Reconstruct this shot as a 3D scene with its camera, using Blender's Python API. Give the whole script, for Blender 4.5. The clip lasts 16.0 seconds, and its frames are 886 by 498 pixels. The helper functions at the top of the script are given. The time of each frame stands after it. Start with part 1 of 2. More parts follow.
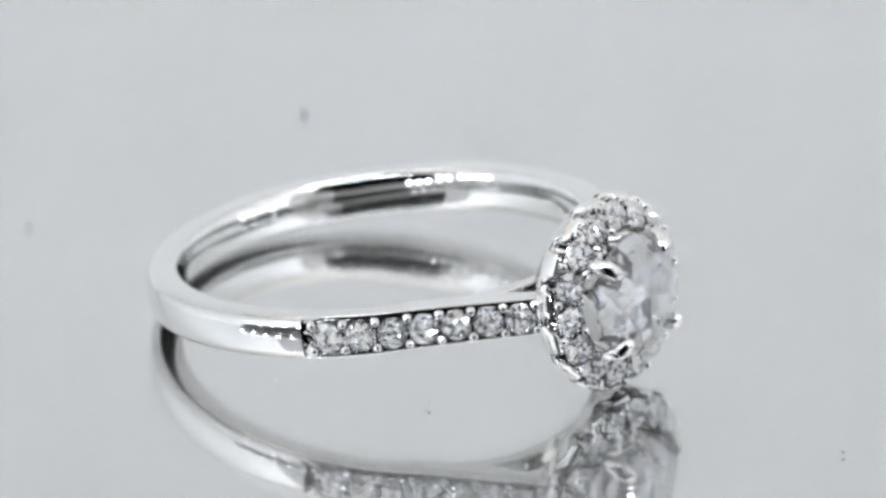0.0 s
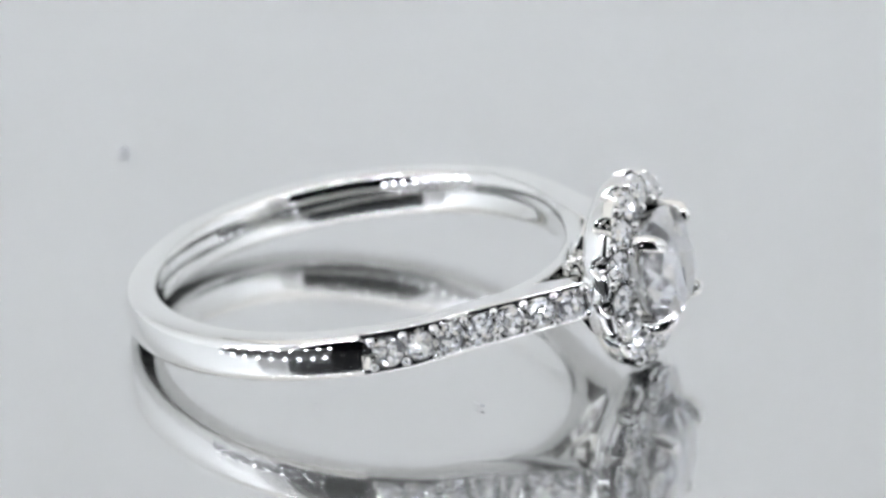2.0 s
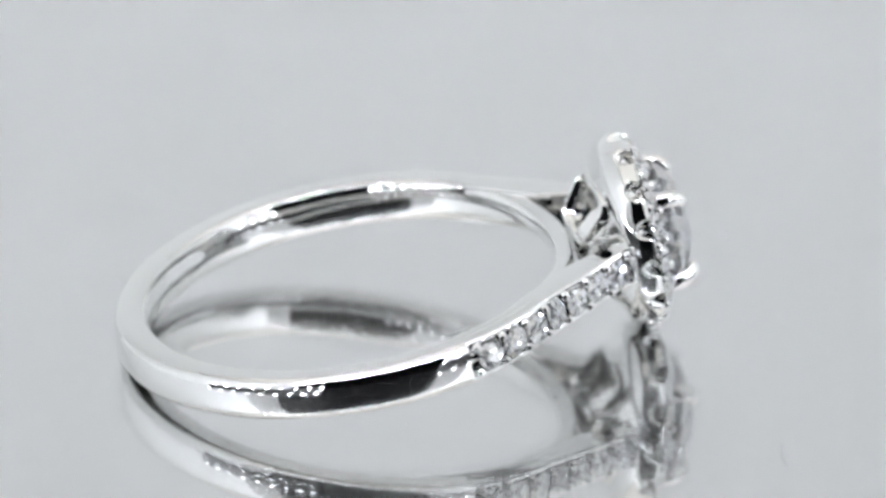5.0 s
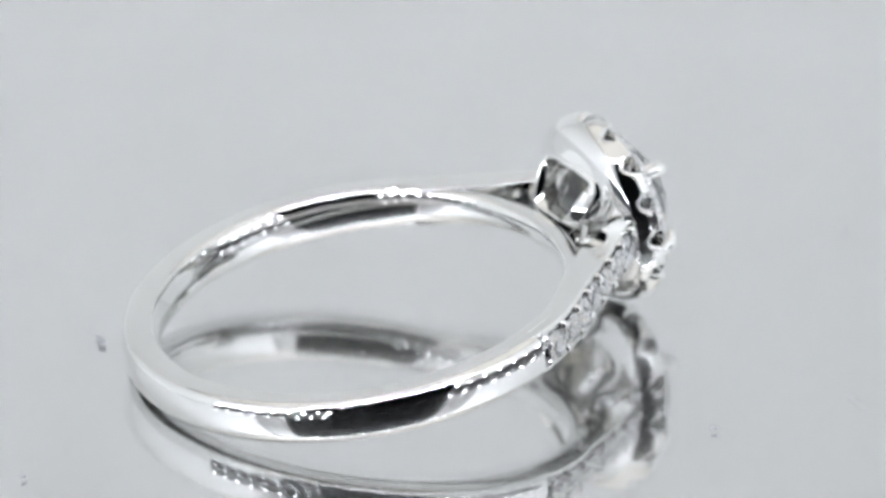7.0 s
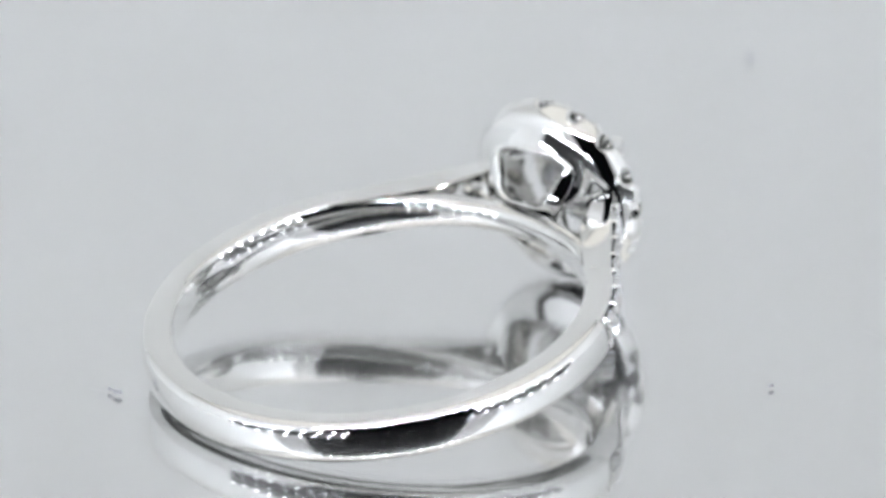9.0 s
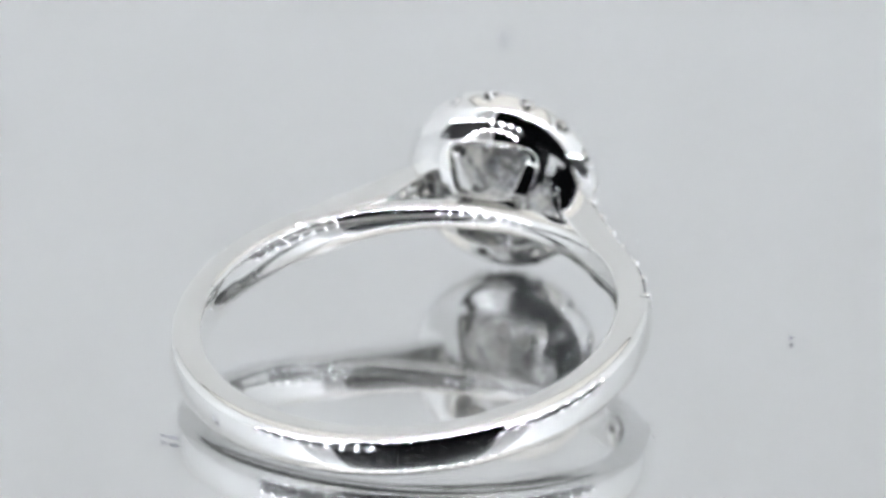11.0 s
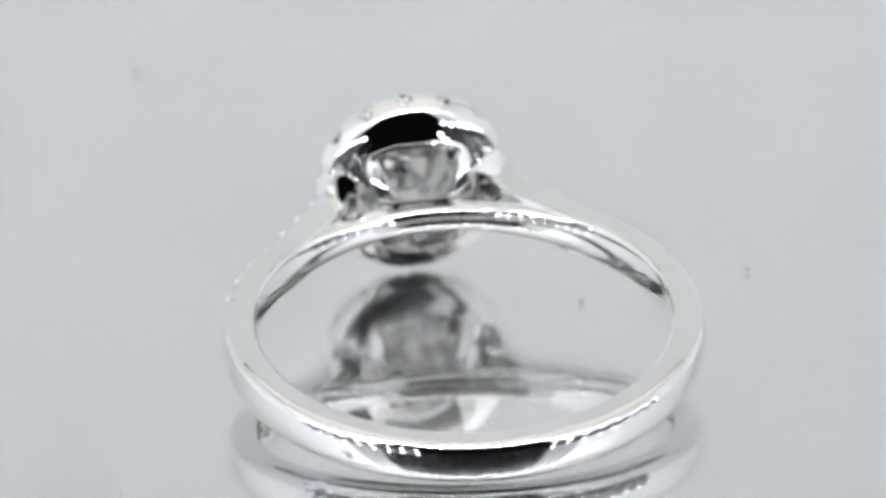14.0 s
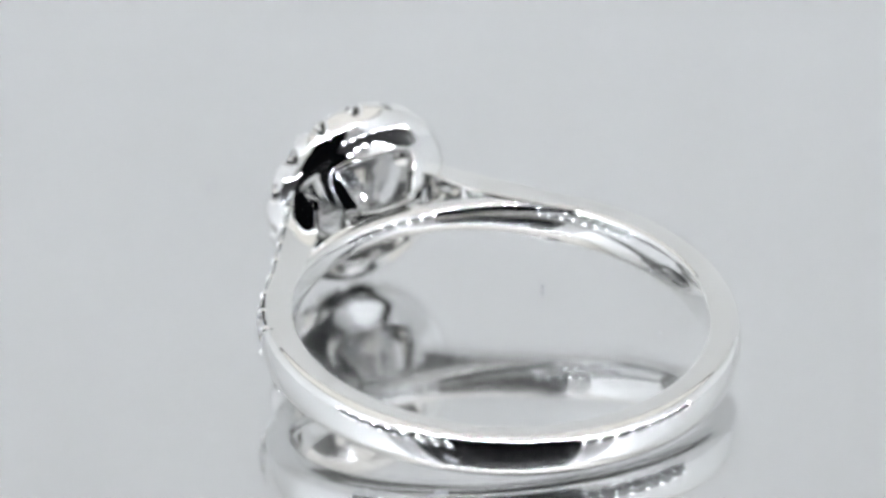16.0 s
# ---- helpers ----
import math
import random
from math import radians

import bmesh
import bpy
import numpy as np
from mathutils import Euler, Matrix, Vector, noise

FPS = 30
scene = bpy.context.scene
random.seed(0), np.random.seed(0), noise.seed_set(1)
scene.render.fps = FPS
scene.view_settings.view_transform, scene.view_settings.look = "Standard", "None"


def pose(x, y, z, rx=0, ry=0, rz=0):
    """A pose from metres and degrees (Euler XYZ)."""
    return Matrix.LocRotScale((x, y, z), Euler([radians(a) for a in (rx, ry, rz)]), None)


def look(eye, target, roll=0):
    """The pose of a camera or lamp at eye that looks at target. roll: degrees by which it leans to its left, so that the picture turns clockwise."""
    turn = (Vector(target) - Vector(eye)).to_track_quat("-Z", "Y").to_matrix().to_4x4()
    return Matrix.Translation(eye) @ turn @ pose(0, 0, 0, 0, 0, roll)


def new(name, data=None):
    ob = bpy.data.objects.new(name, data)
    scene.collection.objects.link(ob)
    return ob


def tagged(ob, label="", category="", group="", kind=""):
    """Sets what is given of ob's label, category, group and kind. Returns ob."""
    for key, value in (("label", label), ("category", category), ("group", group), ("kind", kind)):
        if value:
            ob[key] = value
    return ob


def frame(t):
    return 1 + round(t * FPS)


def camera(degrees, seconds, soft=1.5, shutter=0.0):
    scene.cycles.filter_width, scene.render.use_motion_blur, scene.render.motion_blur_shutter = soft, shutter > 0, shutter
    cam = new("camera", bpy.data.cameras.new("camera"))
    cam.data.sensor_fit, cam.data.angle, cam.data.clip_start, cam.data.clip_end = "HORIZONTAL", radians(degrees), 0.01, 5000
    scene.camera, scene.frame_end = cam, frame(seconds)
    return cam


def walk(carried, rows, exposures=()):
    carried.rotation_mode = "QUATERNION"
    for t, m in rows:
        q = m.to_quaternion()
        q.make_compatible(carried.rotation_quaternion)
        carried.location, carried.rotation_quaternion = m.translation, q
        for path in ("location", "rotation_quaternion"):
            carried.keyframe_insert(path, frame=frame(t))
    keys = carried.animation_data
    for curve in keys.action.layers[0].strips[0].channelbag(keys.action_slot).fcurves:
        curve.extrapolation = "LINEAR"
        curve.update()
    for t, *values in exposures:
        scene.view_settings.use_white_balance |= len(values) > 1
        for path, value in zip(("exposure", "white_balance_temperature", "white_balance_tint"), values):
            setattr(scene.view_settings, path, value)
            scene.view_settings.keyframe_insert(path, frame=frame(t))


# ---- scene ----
# ---- camera: stands still, far off, with a long lens ----
U = 0.00094                      # one model unit in metres (finger hole 17 mm across)
ELEV, ROLL = 0.4283, -1.06       # the camera's height angle (radians) and lean (degrees)
TURN = 0.1731                    # the turntable's speed, radians a second
LIFT = 4.519 * U                 # height of the point looked at, over the mirror
DIST = 1000 * U
cam = camera(2.2454, 16.0, soft=3.1)
cam.data.dof.use_dof = True
cam.data.dof.focus_distance = DIST - 5 * U
cam.data.dof.aperture_fstop = 55
aim = Vector((-0.653 * U, 0.0, LIFT))
eye = aim + Vector((0, -math.cos(ELEV), math.sin(ELEV))) * DIST
walk(cam, [(0.0, look(eye, aim, ROLL)), (16.0, look(eye, aim, ROLL))], exposures=[(0.0, 0.33), (16.0, 0.33)])

# ---- light: a diffuser panel in the light box's roof, rows of small lamps, a dark room round it ----
LED_POWER = 300.0
PANEL_POWER = 0.6              # the diffuser panel in the roof
PANEL_COLOUR = (0.995, 0.985, 0.935)
LED_COLOUR = (0.93, 0.965, 1.035)   # cool white chips
world = bpy.data.worlds.new("dark_room")
world.use_nodes = True
scene.world = world
world.node_tree.nodes["Background"].inputs[0].default_value = (0.6, 0.65, 0.8, 1)
world.node_tree.nodes["Background"].inputs[1].default_value = 0.003


# ---- materials ----
def material(name, base, rough=0.5, metal=0.0, bump=0.0, bump_scale=50.0, vary=0.0, vary_scale=20.0, rough_vary=0.0):
    """A surface with mottled colour, varied gloss and fine relief; scales are per metre."""
    mat = bpy.data.materials.new(name)
    mat.use_nodes = True
    nt = mat.node_tree
    b = nt.nodes["Principled BSDF"]
    b.inputs["Base Color"].default_value = (*base, 1)
    b.inputs["Roughness"].default_value = rough
    b.inputs["Metallic"].default_value = metal
    co = nt.nodes.new("ShaderNodeTexCoord")

    def noise_at(scale):
        n = nt.nodes.new("ShaderNodeTexNoise")
        n.inputs["Scale"].default_value = scale
        n.inputs["Detail"].default_value = 4
        nt.links.new(co.outputs["Object"], n.inputs["Vector"])
        return n

    if vary:
        r = nt.nodes.new("ShaderNodeValToRGB")
        lo, hi = r.color_ramp.elements
        lo.position, hi.position = 0.3, 0.7
        lo.color = (*[c * (1 - vary) for c in base], 1)
        hi.color = (*[min(1, c * (1 + vary)) for c in base], 1)
        nt.links.new(noise_at(vary_scale).outputs["Fac"], r.inputs["Fac"])
        nt.links.new(r.outputs["Color"], b.inputs["Base Color"])
    if rough_vary:
        m = nt.nodes.new("ShaderNodeMapRange")
        m.inputs["To Min"].default_value = max(0, rough - rough_vary)
        m.inputs["To Max"].default_value = rough + rough_vary
        nt.links.new(noise_at(vary_scale * 4).outputs["Fac"], m.inputs["Value"])
        nt.links.new(m.outputs["Result"], b.inputs["Roughness"])
    if bump:
        bp = nt.nodes.new("ShaderNodeBump")
        bp.inputs["Strength"].default_value = bump
        bp.inputs["Distance"].default_value = 0.00002
        nt.links.new(noise_at(bump_scale).outputs["Fac"], bp.inputs["Height"])
        nt.links.new(bp.outputs["Normal"], b.inputs["Normal"])
    return mat


def diamond_material(name, ior, flash, white_lift, cell, tilt):
    """Clear stone with imitated flashes: mirror cells, each about one cell wide (metres) and tilted at random, stand in
    for inner facets. A white diffuse share is mixed in to brighten it.
    """
    mat = bpy.data.materials.new(name)
    mat.use_nodes = True
    nt = mat.node_tree
    nt.nodes.remove(nt.nodes["Principled BSDF"])
    node = lambda kind: nt.nodes.new(kind)
    co, info, geo, cells = node("ShaderNodeTexCoord"), node("ShaderNodeObjectInfo"), node("ShaderNodeNewGeometry"), node("ShaderNodeTexVoronoi")
    shift, centre, add, unit = [node("ShaderNodeVectorMath") for _ in range(4)]
    shift.operation, centre.operation, add.operation, unit.operation = "ADD", "MULTIPLY_ADD", "ADD", "NORMALIZE"
    nt.links.new(co.outputs["Object"], shift.inputs[0])
    nt.links.new(info.outputs["Random"], shift.inputs[1])
    nt.links.new(shift.outputs[0], cells.inputs["Vector"])
    cells.inputs["Scale"].default_value = 1 / cell
    nt.links.new(cells.outputs["Color"], centre.inputs[0])
    centre.inputs[1].default_value = (tilt,) * 3
    centre.inputs[2].default_value = (-tilt / 2,) * 3
    nt.links.new(geo.outputs["Normal"], add.inputs[0])
    nt.links.new(centre.outputs[0], add.inputs[1])
    nt.links.new(add.outputs[0], unit.inputs[0])
    g = node("ShaderNodeBsdfGlass")
    g.inputs["IOR"].default_value = ior
    g.inputs["Roughness"].default_value = 0.0
    g.inputs["Color"].default_value = (0.99, 0.99, 1.0, 1)
    m = node("ShaderNodeBsdfGlossy")
    m.inputs["Roughness"].default_value = 0.0
    # split-light colour painted on: each cell tinted from blue to warm
    fire_tint = node("ShaderNodeValToRGB")
    low, high = fire_tint.color_ramp.elements
    low.color, high.color = (0.82, 0.88, 1.0, 1), (1.0, 0.96, 0.84, 1)
    middle = fire_tint.color_ramp.elements.new(0.55)
    middle.color = (1.0, 1.0, 1.0, 1)
    nt.links.new(cells.outputs["Color"], fire_tint.inputs["Fac"])
    nt.links.new(fire_tint.outputs["Color"], m.inputs["Color"])
    nt.links.new(unit.outputs[0], m.inputs["Normal"])
    lit = node("ShaderNodeMixShader")
    lit.inputs[0].default_value = flash
    nt.links.new(g.outputs[0], lit.inputs[1])
    nt.links.new(m.outputs[0], lit.inputs[2])
    # plain white mixed in, so the stone looks brighter than its glass returns
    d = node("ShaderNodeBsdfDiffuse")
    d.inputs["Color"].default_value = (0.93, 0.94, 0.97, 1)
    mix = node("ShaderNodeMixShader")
    mix.inputs[0].default_value = white_lift
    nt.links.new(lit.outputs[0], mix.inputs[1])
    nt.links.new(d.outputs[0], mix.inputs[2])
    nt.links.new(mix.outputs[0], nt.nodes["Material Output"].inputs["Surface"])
    return mat


def glow_material(name, colour, strength, base=0.8):
    mat = bpy.data.materials.new(name)
    mat.use_nodes = True
    b = mat.node_tree.nodes["Principled BSDF"]
    b.inputs["Base Color"].default_value = (base, base, base, 1)
    b.inputs["Emission Color"].default_value = (*colour, 1)
    b.inputs["Emission Strength"].default_value = strength
    return mat


def mirror_material(name, base, fine, hazy, share):
    """Silvering that reflects sharply, with a share of its light spread a little by fine wear; scales are per metre."""
    mat = bpy.data.materials.new(name)
    mat.use_nodes = True
    nt = mat.node_tree
    nt.nodes.remove(nt.nodes["Principled BSDF"])
    co, grain, worn = nt.nodes.new("ShaderNodeTexCoord"), nt.nodes.new("ShaderNodeTexNoise"), nt.nodes.new("ShaderNodeMapRange")
    grain.inputs["Scale"].default_value, grain.inputs["Detail"].default_value = 70, 5
    nt.links.new(co.outputs["Object"], grain.inputs["Vector"])
    nt.links.new(grain.outputs["Fac"], worn.inputs["Value"])
    worn.inputs["To Min"].default_value, worn.inputs["To Max"].default_value = share - 0.08, share + 0.08
    lobes = []
    for rough in (fine, hazy):
        g = nt.nodes.new("ShaderNodeBsdfGlossy")
        g.inputs["Color"].default_value, g.inputs["Roughness"].default_value = (*base, 1), rough
        lobes.append(g)
    mix = nt.nodes.new("ShaderNodeMixShader")
    nt.links.new(worn.outputs["Result"], mix.inputs[0])
    for k, g in enumerate(lobes):
        nt.links.new(g.outputs[0], mix.inputs[k + 1])
    nt.links.new(mix.outputs[0], nt.nodes["Material Output"].inputs["Surface"])
    return mat


def cover_material(name, shine):
    """A clear sheet, too thin to bend light, that mirrors a small share of it."""
    mat = bpy.data.materials.new(name)
    mat.use_nodes = True
    nt = mat.node_tree
    nt.nodes.remove(nt.nodes["Principled BSDF"])
    clear, g, mix = [nt.nodes.new("ShaderNode" + k) for k in ("BsdfTransparent", "BsdfGlossy", "MixShader")]
    g.inputs["Roughness"].default_value = 0.014
    mix.inputs[0].default_value = shine
    nt.links.new(clear.outputs[0], mix.inputs[1])
    nt.links.new(g.outputs[0], mix.inputs[2])
    nt.links.new(mix.outputs[0], nt.nodes["Material Output"].inputs["Surface"])
    return mat


SILVER = material("white_gold", (0.93, 0.93, 0.92), 0.014, 1.0, bump=0.03, bump_scale=900, vary=0.012, vary_scale=300, rough_vary=0.01)
BEAD = material("polished_bead", (0.93, 0.93, 0.93), 0.014, 1.0, vary=0.012, vary_scale=900)
MIRROR = mirror_material("mirror", (0.93, 0.935, 0.94), 0.014, 0.21, 0.35)
COVER = cover_material("clear_cover", 0.11)
CLEAR = cover_material("clear_underside", 0.0)
SPECK = material("dust", (0.4, 0.41, 0.45), 0.8, 0.0, vary=0.3, vary_scale=4000)
LINT = material("lint", (0.45, 0.46, 0.49), 0.7, 0.0, vary=0.2, vary_scale=3000)
FABRIC = material("white_lining", (0.9, 0.91, 0.915), 0.7, 0.0, bump=0.3, bump_scale=1500, vary=0.02, vary_scale=12)
FLAP = material("grey_flap", (0.48, 0.48, 0.48), 0.7, 0.0, bump=0.3, bump_scale=1500, vary=0.04, vary_scale=12)
STRIP = material("strip_board", (0.75, 0.75, 0.72), 0.5, 0.0, vary=0.08, vary_scale=80)
PLASTIC = material("black_plastic", (0.012, 0.012, 0.013), 0.6, 0.0, vary=0.2, vary_scale=120)
WOOD = material("dark_desk", (0.05, 0.04, 0.035), 0.5, 0.0, vary=0.3, vary_scale=14)
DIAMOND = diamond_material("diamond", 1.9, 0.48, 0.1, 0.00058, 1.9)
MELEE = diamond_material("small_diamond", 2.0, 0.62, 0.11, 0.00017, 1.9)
LED = glow_material("led", LED_COLOUR, LED_POWER)
BAR_LED = glow_material("bar_led", LED_COLOUR, 85.0)
PANEL = glow_material("diffuser", PANEL_COLOUR, PANEL_POWER, 0.12)


# ---- mesh helpers ----
def mesh_of(name, bm, mat, smooth=True, sharp=35, scale=1.0):
    if scale != 1.0:
        bmesh.ops.scale(bm, vec=(scale,) * 3, verts=bm.verts)
    bmesh.ops.recalc_face_normals(bm, faces=bm.faces)
    me = bpy.data.meshes.new(name)
    bm.to_mesh(me)
    bm.free()
    me.materials.append(mat)
    if smooth:
        me.shade_smooth()
        me.set_sharp_from_angle(angle=radians(sharp))
    return me


def part(name, bm, mat, parent, label="", smooth=True, sharp=35, scale=1.0):
    """Links a bmesh (or a finished mesh) as one object under a thing."""
    me = bm if isinstance(bm, bpy.types.Mesh) else mesh_of(name, bm, mat, smooth, sharp, scale)
    ob = new(name, me)
    ob.parent = parent
    return tagged(ob, label)


def box(bm, lo, hi, bevel=0.0):
    made = bmesh.ops.create_cube(bm, size=1.0)["verts"]
    lo, hi = Vector(lo), Vector(hi)
    for v in made:
        v.co = (lo + hi) / 2 + Vector([c * d for c, d in zip(v.co, hi - lo)])
    if bevel:
        es = list({e for v in made for e in v.link_edges})
        bmesh.ops.bevel(bm, geom=es, offset=bevel, segments=2, affect="EDGES", profile=0.5)
    return bm


def loft(loops, closed=False, caps=True):
    """A skin over loops of points of equal count."""
    bm = bmesh.new()
    rings = [[bm.verts.new(c) for c in lp] for lp in loops]
    n = len(rings[0])
    pairs = list(zip(rings, rings[1:])) + ([(rings[-1], rings[0])] if closed else [])
    for a, b in pairs:
        for i in range(n):
            bm.faces.new((a[i], a[(i + 1) % n], b[(i + 1) % n], b[i]))
    if caps and not closed:
        bm.faces.new(rings[0][::-1])
        bm.faces.new(rings[-1])
    return bm


def rounded(points, radius, steps=4):
    """A closed outline with its corners rounded off."""
    out = []
    n = len(points)
    for i in range(n):
        p, a, b = Vector(points[i]), Vector(points[i - 1]), Vector(points[(i + 1) % n])
        r = radius[i] if isinstance(radius, (list, tuple)) else radius
        pa, pb = p + (a - p).normalized() * r, p + (b - p).normalized() * r
        for k in range(steps + 1):
            f = k / steps
            out.append(tuple(pa * (1 - f) ** 2 + p * 2 * f * (1 - f) + pb * f * f))
    return out


# ---- the setting: light box on a desk ----
BOX_X, BOX_FRONT, BOX_BACK, BOX_TOP = 0.16, -0.125, 0.17, 0.22
OPEN_X = 0.099
TABLE = -0.030                   # the light box's floor, under the turntable
W = 0.006


def slab(name, lo, hi, mat, label, category, bevel=0.0):
    ob = new(name, mesh_of(name, box(bmesh.new(), lo, hi, bevel), mat, smooth=False))
    return tagged(ob, label, category, kind="structure")


slab("floor", (-BOX_X, BOX_FRONT, TABLE - W), (BOX_X, BOX_BACK, TABLE), FABRIC, "matt white floor of a small light box", "floor")
slab("wall_back", (-BOX_X, BOX_BACK, TABLE), (BOX_X, BOX_BACK + W, BOX_TOP), FABRIC, "matt white back wall of a light box", "wall")
slab("wall_left", (-BOX_X - W, BOX_FRONT, TABLE - W), (-BOX_X, BOX_BACK + W, BOX_TOP), FABRIC, "matt white side wall of a light box", "wall")
slab("wall_right", (BOX_X, BOX_FRONT, TABLE - W), (BOX_X + W, BOX_BACK + W, BOX_TOP), FABRIC, "matt white side wall of a light box", "wall")
slab("ceiling", (-BOX_X - W, BOX_FRONT, BOX_TOP), (BOX_X + W, BOX_BACK + W, BOX_TOP + W), FABRIC, "matt white roof of a light box", "ceiling")
slab("wall_front_left", (-BOX_X - W, BOX_FRONT - W, TABLE - W), (-OPEN_X, BOX_FRONT, BOX_TOP + W), FLAP, "pale grey front flap beside the opening", "wall")
slab("wall_front_right", (OPEN_X, BOX_FRONT - W, TABLE - W), (BOX_X + W, BOX_FRONT, BOX_TOP + W), FLAP, "pale grey front flap beside the opening", "wall")
slab("desk", (-0.35, -0.4, TABLE - 0.03), (0.35, 0.35, TABLE - W - 0.0005), WOOD, "dark desk under the light box", "desk", 0.003)


def led_strip(y, count, pitch, z=BOX_TOP):
    strip = tagged(new("led_strip"), "lit white strip of small lamps under the light box roof", "lamp", "lamp strips")
    strip.location = (0, y, z)
    half = count * pitch / 2
    part("strip_board", box(bmesh.new(), (-half, -0.005, -0.0012), (half, 0.005, -0.0002)), STRIP, strip, smooth=False)
    chip = mesh_of("led", box(bmesh.new(), (-0.0025, -0.0025, -0.0019), (0.0025, 0.0025, -0.0013)), LED, smooth=False)
    # unseen lip, added to block the lamps' light from the front flaps
    part("shield", box(bmesh.new(), (-half, -0.0075, -0.022), (half, -0.0062, -0.0002), 0.0003), PLASTIC, strip, "thin black lip added to keep lamp light off the flaps", smooth=False)
    for i in range(count):
        part("led", chip, LED, strip).location = ((i + 0.5) * pitch - half, 0, 0)
    return strip


led_strip(BOX_FRONT + 0.012, 18, 0.0167)


def light_panel():
    panel = tagged(new("light_panel"), "large lit white diffuser panel in the light box roof", "lamp")
    panel.location = (0, 0, BOX_TOP)
    lo, hi = (-BOX_X + 0.006, BOX_FRONT + 0.024), (BOX_X - 0.006, BOX_BACK - 0.006)
    part("diffuser", box(bmesh.new(), (*lo, -0.004), (*hi, -0.0005)), PANEL, panel, smooth=False)
    for k, (a, b) in enumerate((((lo[0] - 0.006, lo[1] - 0.006), (hi[0] + 0.006, lo[1])), ((lo[0] - 0.006, hi[1]), (hi[0] + 0.006, hi[1] + 0.006)),
                                ((lo[0] - 0.006, lo[1]), (lo[0], hi[1])), ((hi[0], lo[1]), (hi[0] + 0.006, hi[1])))):
        part("frame", box(bmesh.new(), (*a, -0.006), (*b, -0.0005), 0.0008), PLASTIC, panel, smooth=False)


light_panel()


def led_bar(a, b, count, high=0.021):
    """A low dark bar on the box's floor with small lamps along its upper edge, facing the turntable."""
    bar = tagged(new("led_bar"), "low dark bar with a row of lit white lamps", "lamp", "low lamp bars")
    a, b = Vector((*a, 0)), Vector((*b, 0))
    bar.matrix_basis = Matrix.Translation(((a.x + b.x) / 2, (a.y + b.y) / 2, TABLE)) @ Matrix.Rotation(math.atan2((b - a).y, (b - a).x), 4, "Z")
    half = (b - a).length / 2
    top = high - TABLE
    part("housing", box(bmesh.new(), (-half - 0.004, -0.010, 0.0), (half + 0.004, -0.001, top + 0.003), 0.001), PLASTIC, bar, smooth=False)
    chip = mesh_of("led", box(bmesh.new(), (-0.0012, -0.0009, -0.0012), (0.0012, 0.0004, 0.0012)), BAR_LED, smooth=False)
    for i in range(count):
        part("led", chip, BAR_LED, bar).location = (-half + 2 * half * i / (count - 1), 0, top)
    return bar


led_bar((-0.108, -0.039), (-0.039, -0.108), 9)
led_bar((0.068, -0.093), (0.115, -0.004), 8)


# ---- the turntable with its mirror ----
COVER_DEEP = 0.000155            # clear layer over the silvering


def turntable():
    table = tagged(new("turntable"), "round motor turntable topped with a mirror, turning slowly", "turntable")
    table.location = (0, 0, TABLE)

    def disc(r0, z0, z1, bev, n=128):
        ring = lambda r, z: [(r * math.cos(a), r * math.sin(a), z) for a in np.linspace(0, 2 * math.pi, n, endpoint=False)]
        return loft([ring(r0 - bev, z0), ring(r0, z0 + bev), ring(r0, z1 - bev), ring(r0 - bev, z1)])

    part("mirror_top", disc(0.075, -TABLE - 0.004, -TABLE - COVER_DEEP, 0.0006), MIRROR, table, "bright round mirror disc", sharp=20)
    top = part("clear_cover", disc(0.0745, -TABLE - COVER_DEEP + 0.00002, -TABLE, 0.00002), COVER, table, "thin clear cover with fine dust and lint", smooth=False)
    top.data.materials.append(CLEAR)
    for f in top.data.polygons:
        f.material_index = 0 if f.normal.z > 0.9 else 1
    part("platter", disc(0.078, -TABLE - 0.012, -TABLE - 0.0042, 0.001), FABRIC, table)
    part("base", disc(0.068, 0.0, -TABLE - 0.0125, 0.002), FABRIC, table)
    return table, top


table, cover = turntable()
SPOTS = [(-4.9, 15.1, 0.22), (-4.5, 15.4, 0.12), (-5.1, -13.8, 0.14), (-1.4, -6.7, 0.12), (30.6, -13.1, 0.2), (-19.2, 13.3, 0.16), (-6.8, 25.1, 0.2), (16.7, -12.3, 0.13), (-8.1, -3.7, 0.07)]
rng = random.Random(4)
for x, y, r in SPOTS:
    bm = bmesh.new()
    bmesh.ops.create_icosphere(bm, subdivisions=1, radius=r * U)
    for v in bm.verts:
        v.co *= 0.6 + 0.8 * rng.random()
        v.co.z *= 0.25
        v.co.x *= 1.5
    part("dust_speck", bm, SPECK, cover).matrix_basis = pose(x * U, y * U, -TABLE + 0.05 * r * U, 0, 0, rng.uniform(0, 180))
HAIRS = [(1.1, 21.9, 2.4, 3.6), (2.4, 21.2, 2.1, 2.4), (-0.1, -18.8, 0.6, 2.6), (-4.6, 15.6, 1.1, 1.6), (-5.4, -14.2, 0.3, 0.9), (-1.5, -6.4, 1.9, 0.6)]
for x, y, turn, length in HAIRS:
    loops = []
    for k in range(9):
        f = k / 8 - 0.5
        c = Vector((f * length, 0.12 * length * math.sin(3 * f + turn), 0.01)) * U
        w = 0.022 * U * (1 - 3 * f * f)
        loops.append([c + Vector((0, w * math.cos(a), 0.4 * w * math.sin(a))) for a in (0, 1.57, 3.14, 4.71)])
    part("lint_fibre", loft(loops), LINT, cover).matrix_basis = pose(x * U, y * U, -TABLE, 0, 0, math.degrees(turn))


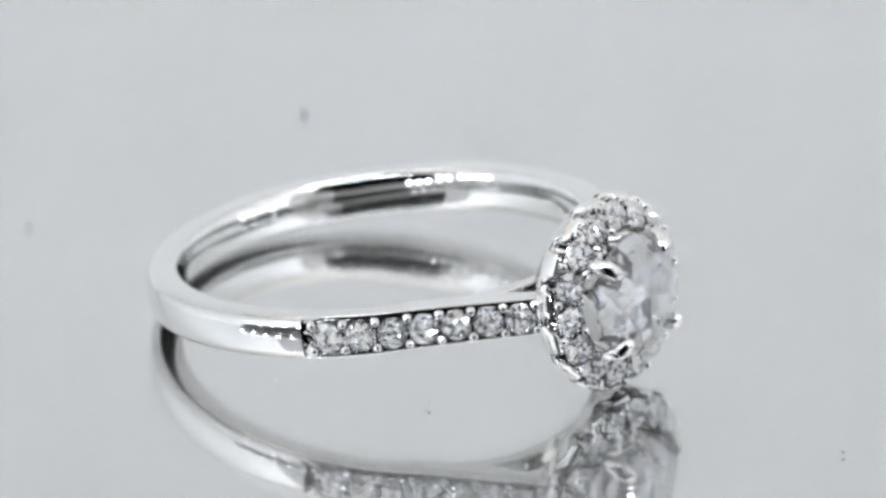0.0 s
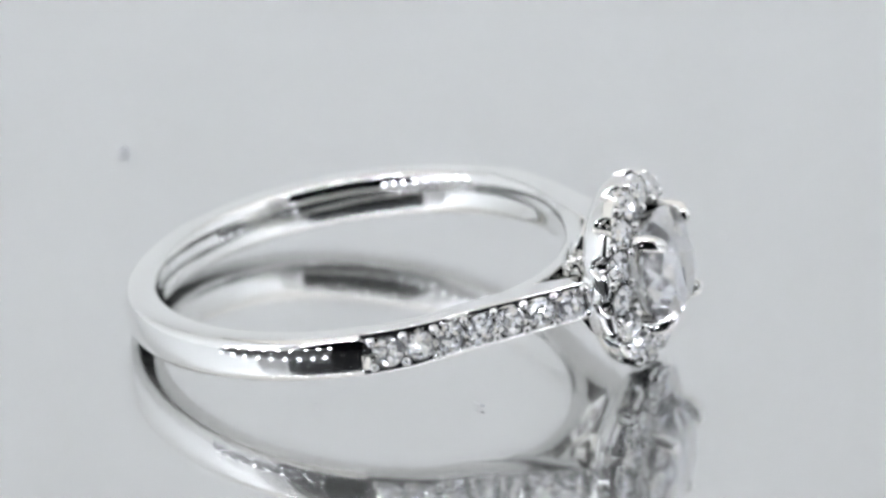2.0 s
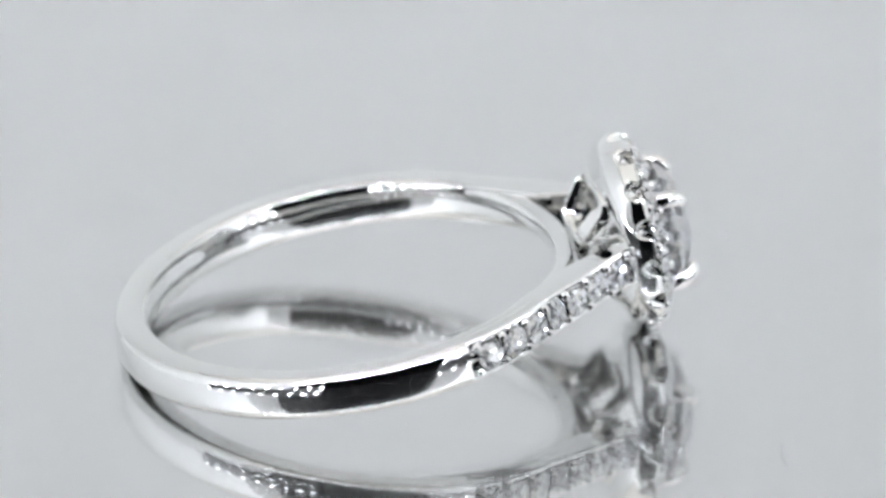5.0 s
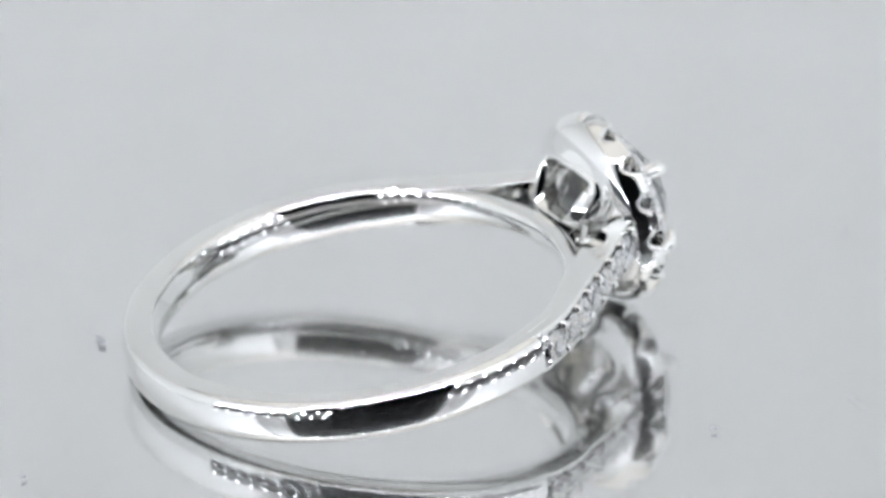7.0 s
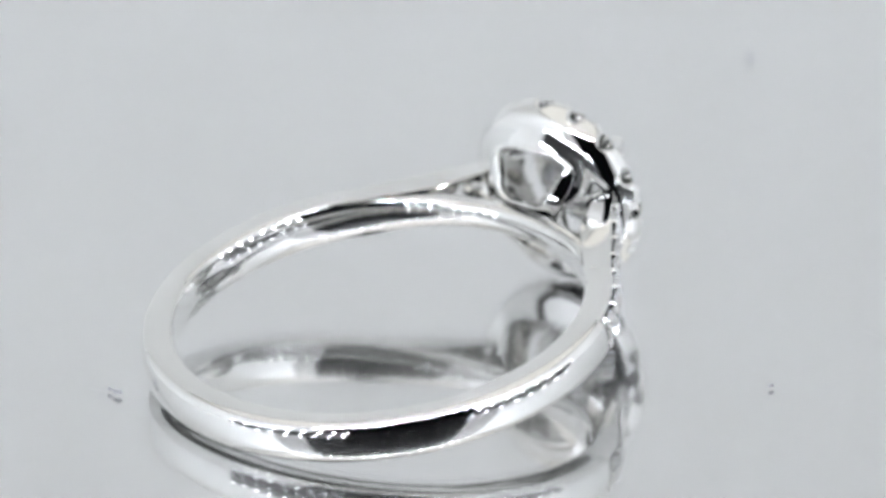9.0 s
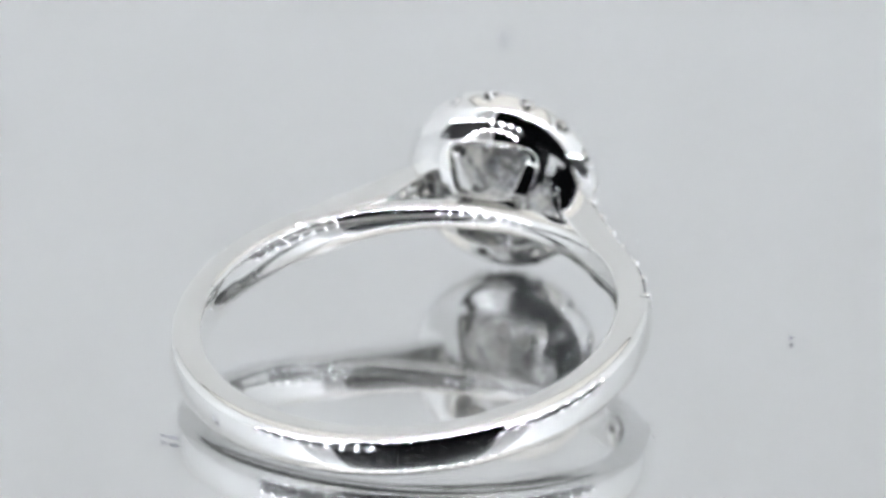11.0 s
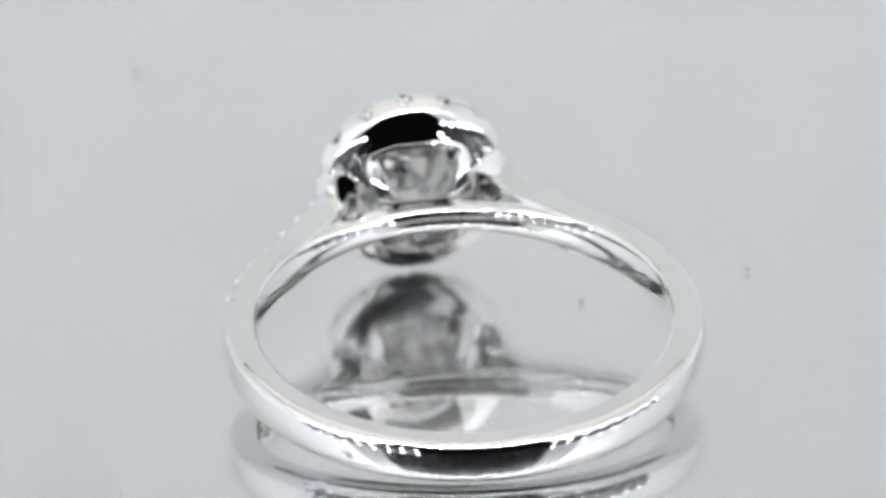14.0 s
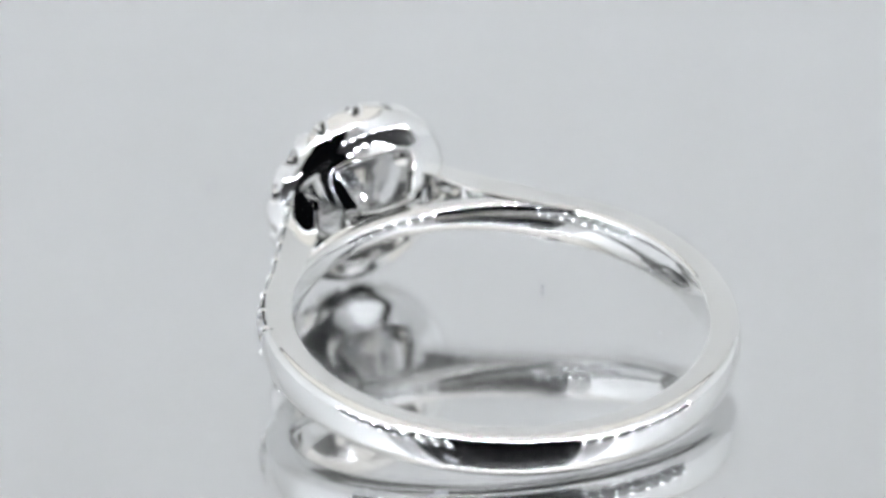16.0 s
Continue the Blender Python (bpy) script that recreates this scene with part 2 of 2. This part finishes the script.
# ---- the ring; its own space: x to the head, y across, z along the finger ----
R_IN, R_OUT, HALF = 9.03, 10.70, 1.0
ring = tagged(new("engagement_ring"), "polished white gold diamond halo ring lying on a mirror", "ring")


def band():
    """The closed band, rounded inside and out: thick round the back, a thin bridge under the head."""
    loops = []
    stops = sorted(set(np.linspace(-180, 180, 181).round(2).tolist()[:-1] + [-71.0, -70.2, 70.2, 71.0]))
    for deg in stops:
        f = min(1.0, max(0.0, (abs(deg) - 70.2) / 0.8))
        ro = 9.95 + (R_OUT - 9.95) * f
        swell, inner = 0.05 + 0.13 * f, 0.22
        b = 0.62 + (0.93 - 0.62) * min(1.0, max(0.0, (abs(deg) - 16) / 30)) + (HALF - 0.93) * min(1.0, max(0.0, (abs(deg) - 40) / 30))
        lo, hi = R_IN + inner, ro - swell
        outline = []
        corners = rounded([(lo, -b), (lo, b), (hi, b), (hi, -b)], [0.2, 0.2, 0.30 * f + 0.12, 0.30 * f + 0.12], 5)
        for i, p in enumerate(corners):
            q = corners[(i + 1) % len(corners)]
            outline.append(p)
            if abs(q[1] - p[1]) > 0.5:
                outline += [(p[0] + (q[0] - p[0]) * k / 8, p[1] + (q[1] - p[1]) * k / 8) for k in range(1, 8)]
        mid, thick = (lo + hi) / 2, (hi - lo) / 2
        a = radians(deg)
        lp = []
        for r, z in outline:
            w = (r - mid) / thick
            r += w * (swell if w > 0 else inner) * (1 - (z / b) ** 2)
            lp.append((r * math.cos(a), r * math.sin(a), z))
        loops.append(lp)
    return loft(loops, closed=True)


part("band", band(), SILVER, ring, scale=U, sharp=40)

ARM_R, ARM_FROM, ARM_BEND = 10.42, 71.5, 44.0
ARM_END = Vector((12.05, 3.72))


def arm_place(d):
    """Outer edge of the shoulder, d along it from its start: point, direction, outward."""
    arc = radians(ARM_FROM - ARM_BEND) * ARM_R
    if d < arc:
        a = radians(ARM_FROM) - d / ARM_R
        return Vector((math.cos(a), math.sin(a))) * ARM_R, Vector((math.sin(a), -math.cos(a))), Vector((math.cos(a), math.sin(a)))
    a = radians(ARM_BEND)
    p = Vector((math.cos(a), math.sin(a))) * ARM_R
    t0 = Vector((math.sin(a), -math.cos(a)))
    t1 = (ARM_END - p).normalized()
    f = min(1.0, (d - arc) / 1.5)
    t = (t0 * (1 - f) + t1 * f).normalized()
    return p + t1 * (d - arc), t, Vector((-t.y, t.x))


ARM_LEN = radians(ARM_FROM - ARM_BEND) * ARM_R + (ARM_END - Vector((math.cos(radians(ARM_BEND)), math.sin(radians(ARM_BEND)))) * ARM_R).length


def shoulder(side):
    loops = []
    for k in range(41):
        f = k / 40
        p, t, n = arm_place(f * ARM_LEN)
        b = 0.99 - 0.15 * f
        th = 0.95 + 0.7 * f if f < 0.78 else 1.5 - 2.3 * (f - 0.78)
        sec = rounded([(-th, -b), (-th, b), (-0.05, b), (0, b - 0.16), (0, b - 0.28), (-0.62, 0.12), (-0.62, -0.12), (0, -b + 0.28), (0, -b + 0.16), (-0.05, -b)],
                      [0.12, 0.12, 0.06, 0.03, 0.03, 0.05, 0.05, 0.03, 0.03, 0.06], 3)
        loops.append([(p.x + n.x * o, side * (p.y + n.y * o), z) for o, z in sec])
    return loft(loops)


for side in (1, -1):
    part("shoulder", shoulder(side), SILVER, ring, scale=U, sharp=28)


# the cup under the halo, with windows cut through it
HALO_R, HALO_H, STONES, FIRST = 3.56, 13.28, 15, 20.0


def turned(r, h, a):
    """A point at radius r round the head's axis; a in degrees from the finger's direction."""
    return Vector((h, -r * math.sin(radians(a)), r * math.cos(radians(a))))


def cup_mesh():
    keys = [(0.2, 10.75), (0.2, 10.38), (1.62, 10.38), (2.0, 10.64), (2.4, 11.0), (2.85, 11.34), (3.3, 11.58), (3.75, 11.78), (4.1, 12.03), (4.32, 12.4),
            (4.41, 12.7), (4.42, 12.92), (4.38, 13.12), (4.22, 13.2), (3.85, 13.0), (3.42, 12.78), (3.12, 13.3), (2.94, 13.72), (2.78, 13.62), (2.76, 13.0), (2.72, 12.2), (2.66, 11.6), (2.4, 11.2), (1.9, 10.95), (1.2, 10.8)]
    prof = []
    for k in range(len(keys)):
        p0, p1, p2, p3 = [Vector(keys[(k + o) % len(keys)]) for o in (-1, 0, 1, 2)]
        steps = 4 if 2 <= k <= 12 else 1
        for q in range(steps):
            t = q / steps
            prof.append(tuple(0.5 * (2 * p1 + (p2 - p0) * t + (2 * p0 - 5 * p1 + 4 * p2 - p3) * t * t + (3 * p1 - p0 - 3 * p2 + p3) * t ** 3)))
    loops = []
    n = STONES * 12
    for i in range(n):
        a = 360 * i / n
        u = math.cos(radians((a - FIRST) * STONES))
        dip = 0.64 * max(0.0, u) ** 0.8
        lp = []
        for r, h in prof:
            g = min(1.0, max(0.0, (r - 3.9) / 0.3)) * min(1.0, max(0.0, (h - 12.4) / 0.5))
            lp.append(turned(r - 0.2 * g * max(0.0, u), h - dip * g, a))
        loops.append(lp)
    body = new("cup", mesh_of("cup", loft(loops, closed=True), SILVER))
    # window: wide at the top, narrow at the foot
    front = rounded([(-1.3, 0.45), (1.3, 0.45), (2.0, 2.3), (0.9, 2.68), (-0.9, 2.68), (-2.0, 2.3)], [0.45, 0.45, 0.3, 0.5, 0.5, 0.3], 6)
    aside = rounded([(1.85, -0.7), (2.75, -1.15), (2.75, 1.15), (1.85, 0.7)], 0.25, 5)
    shapes = [[(y, f * z) for y, z in front] for f in (1, -1)] + [[(f * y, z) for y, z in aside] for f in (1, -1)]
    cutters = [new("cutter", mesh_of("cutter", loft([[(h, y, z) for y, z in shape] for h in (10.0, 12.0)]), SILVER)) for shape in shapes]
    for cutter in cutters:
        mod = body.modifiers.new("windows", "BOOLEAN")
        mod.object, mod.operation, mod.solver = cutter, "DIFFERENCE", "EXACT"
    me = bpy.data.meshes.new_from_object(body.evaluated_get(bpy.context.evaluated_depsgraph_get()))
    for ob in (body, *cutters):
        bpy.data.objects.remove(ob)
    bm = bmesh.new()
    bm.from_mesh(me)
    # soften the windows' rims
    bmesh.ops.remove_doubles(bm, verts=bm.verts, dist=0.004)
    bmesh.ops.dissolve_degenerate(bm, dist=0.003, edges=bm.edges)
    bm.normal_update()
    rim = [e for e in bm.edges if len(e.link_faces) == 2 and e.calc_face_angle() > 0.8 and all(abs(v.co.y) < 2.9 and abs(v.co.z) < 2.75 and v.co.x < 12.2 for v in e.verts)
           and any(f.normal.x < -0.2 for f in e.link_faces)]
    bmesh.ops.bevel(bm, geom=rim, offset=0.09, segments=3, affect="EDGES", profile=0.5, clamp_overlap=True)
    return bm


part("halo_cup", cup_mesh(), SILVER, ring, scale=U, sharp=40)


def window_rim(f):
    """A flat-faced strut frame round one gallery window, standing proud of the cup."""
    line = rounded([(-1.4, 0.3), (1.4, 0.3), (2.12, 2.32), (0.95, 2.74), (-0.95, 2.74), (-2.12, 2.32)], [0.95, 0.95, 0.5, 0.6, 0.6, 0.5], 10)
    pts = []
    for y, z in line:
        h = float(np.interp(math.hypot(y, z), [1.2, 1.62, 2.0, 2.4, 2.85, 3.3], [10.36, 10.38, 10.64, 11.0, 11.34, 11.58]))
        pts.append(Vector((h, y, f * z)))
    loops = []
    for i, p in enumerate(pts):
        y, z = line[i]
        along = (pts[(i + 1) % len(pts)] - pts[i - 1]).normalized()
        top = min(1.0, max(0.0, (z - 1.8) / 0.6))
        out = Vector((-1, 0.5 * min(1.0, max(-1.0, y)), 0.35 * f * min(1.0, max(0.0, (z - 0.2) / 0.6)))).normalized()
        side = along.cross(out).normalized()
        out = side.cross(along).normalized()
        wide, deep = 0.35 - 0.22 * top, 0.24 - 0.14 * top
        sec = rounded([(-wide, -deep), (wide, -deep), (wide, deep), (-wide, deep)], 0.07, 3)
        loops.append([p + out * (0.08 * (1 - top)) + side * u + out * v for u, v in sec])
    return loft(loops, closed=True)


for f in (1, -1):
    part("window_rim", window_rim(f), SILVER, ring, scale=U, sharp=40)


# ---- stones ----
def brilliant(radius, name, mat, depth=0.87, mirror_back=False):
    """A round brilliant: table, star, kite and girdle facets, deep pointed foot. Table towards +z, girdle at z = 0."""
    pts = []
    ring_of = lambda r, z, n, off: [(r * math.cos(2 * math.pi * (i + off) / n), r * math.sin(2 * math.pi * (i + off) / n), z) for i in range(n)]
    pts += ring_of(0.56, 0.325, 8, 0)
    pts += ring_of(0.80, 0.200, 8, 0.5)
    pts += ring_of(1.0, 0.025, 32, 0)
    pts += ring_of(1.0, -0.025, 32, 0)
    pts += ring_of(0.26, 0.26 * (depth - 0.025) - depth + 0.02, 8, 0.5)
    pts += ring_of(0.66, -0.36 * (depth - 0.025) - 0.045, 16, 0.5)
    pts += [(0, 0, -depth)]
    bm = bmesh.new()
    for p in pts:
        bm.verts.new(Vector(p) * radius)
    bmesh.ops.convex_hull(bm, input=bm.verts)
    bmesh.ops.dissolve_limit(bm, angle_limit=radians(0.6), verts=bm.verts, edges=bm.edges)
    me = mesh_of(name, bm, mat, smooth=False, scale=U)
    if mirror_back:
        # metal added on the small stones' foot facets, to reflect light back out
        me.materials.append(BEAD)
        for f in me.polygons:
            if f.normal.z < -0.2:
                f.material_index = 1
    return me


def place(ob, p, out, spin=0.0):
    """Set a part at p (model units) with its z axis along out."""
    q = Vector(out).to_track_quat("Z", "Y").to_matrix().to_4x4()
    ob.matrix_basis = Matrix.Translation(Vector(p) * U) @ q @ pose(0, 0, 0, 0, 0, spin)
    return ob


rng = random.Random(11)
GIRDLE = 14.3
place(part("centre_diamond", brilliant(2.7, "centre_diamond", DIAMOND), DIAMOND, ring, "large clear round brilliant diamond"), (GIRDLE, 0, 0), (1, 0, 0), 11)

halo_stone = brilliant(0.68, "halo_diamond", MELEE, 0.74, True)
bead_bm = bmesh.new()
bmesh.ops.create_icosphere(bead_bm, subdivisions=3, radius=1.0)
for v in bead_bm.verts:
    v.co.z *= 1.15
bead = mesh_of("bead", bead_bm, BEAD, scale=0.22 * U)
for i in range(STONES):
    a = FIRST + i * 360 / STONES
    tip = turned(0.36, 0.93, a) + Vector((0, rng.uniform(-.1, .1), rng.uniform(-.1, .1)))
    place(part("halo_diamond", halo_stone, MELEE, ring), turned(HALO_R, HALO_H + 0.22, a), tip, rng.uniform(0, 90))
    for r, h in ((4.06, HALO_H - 0.02), (3.02, HALO_H + 0.46)):
        place(part("bead", bead, BEAD, ring), turned(r, h, a + 180 / STONES), turned(0.36, 0.93, a + 180 / STONES))

pave_stone = brilliant(0.68, "pave_diamond", MELEE, 0.74, True)
PITCH = 1.42
for side in (1, -1):
    for k in range(8):
        d = 0.55 + k * PITCH
        p, t, n = arm_place(d)
        for z in (-0.57, 0.57):
            place(part("bead", bead, BEAD, ring), ((p + n * 0.06).x, side * (p + n * 0.06).y, z), (n.x, side * n.y, 0))
        if k < 7:
            p, t, n = arm_place(d + PITCH / 2)
            q = p + n * 0.09
            tip = Vector((n.x, side * n.y, 0)) + Vector((rng.uniform(-.12, .12), rng.uniform(-.12, .12), rng.uniform(-.12, .12)))
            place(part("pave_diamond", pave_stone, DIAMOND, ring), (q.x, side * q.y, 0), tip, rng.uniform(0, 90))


def claw(a):
    """A tapered wire from the cup that bends over the centre stone's edge."""
    path = [(2.45, 11.9, 0.36), (2.6, 12.6, 0.38), (2.74, 13.3, 0.39), (2.84, 13.9, 0.4), (2.84, 14.3, 0.4), (2.72, 14.68, 0.39), (2.46, 14.89, 0.36), (2.26, 14.95, 0.31), (2.14, 14.96, 0.2)]
    loops = []
    for i, (r, h, w) in enumerate(path):
        r0, h0, _ = path[max(0, i - 1)]
        r1, h1, _ = path[min(len(path) - 1, i + 1)]
        t = Vector((r1 - r0, h1 - h0)).normalized()
        lp = []
        for k in range(14):
            c, s = math.cos(2 * math.pi * k / 14) * w, math.sin(2 * math.pi * k / 14) * w
            base = turned(r + t.y * c, h - t.x * c, a)
            lp.append(base + turned(s, 0, a + 90))
        loops.append(lp)
    return loft(loops)


for a in (47, 137, 227, 317):
    part("claw", claw(a), SILVER, ring, scale=U, sharp=50)


# ---- what moves: the turntable carries the ring round ----
def motions():
    axis = Vector((-0.1022, 0.1083, 1.0)).normalized()
    head = Vector((math.cos(-0.6826), math.sin(-0.6826), 0))
    head = (head - axis * head.dot(axis)).normalized()
    across = axis.cross(head)
    centre = Vector((-3.2573, 3.4118, 4.519 - 1.9805)) * U
    rest = Matrix.Translation(centre) @ Matrix((head, across, axis)).transposed().to_4x4()
    times = [k * 0.5 for k in range(33)]
    spin = lambda t: Matrix.Rotation(TURN * t, 4, "Z")
    walk(ring, [(t, spin(t) @ rest) for t in times])
    walk(table, [(t, Matrix.Translation((0, 0, TABLE)) @ spin(t)) for t in times])


motions()
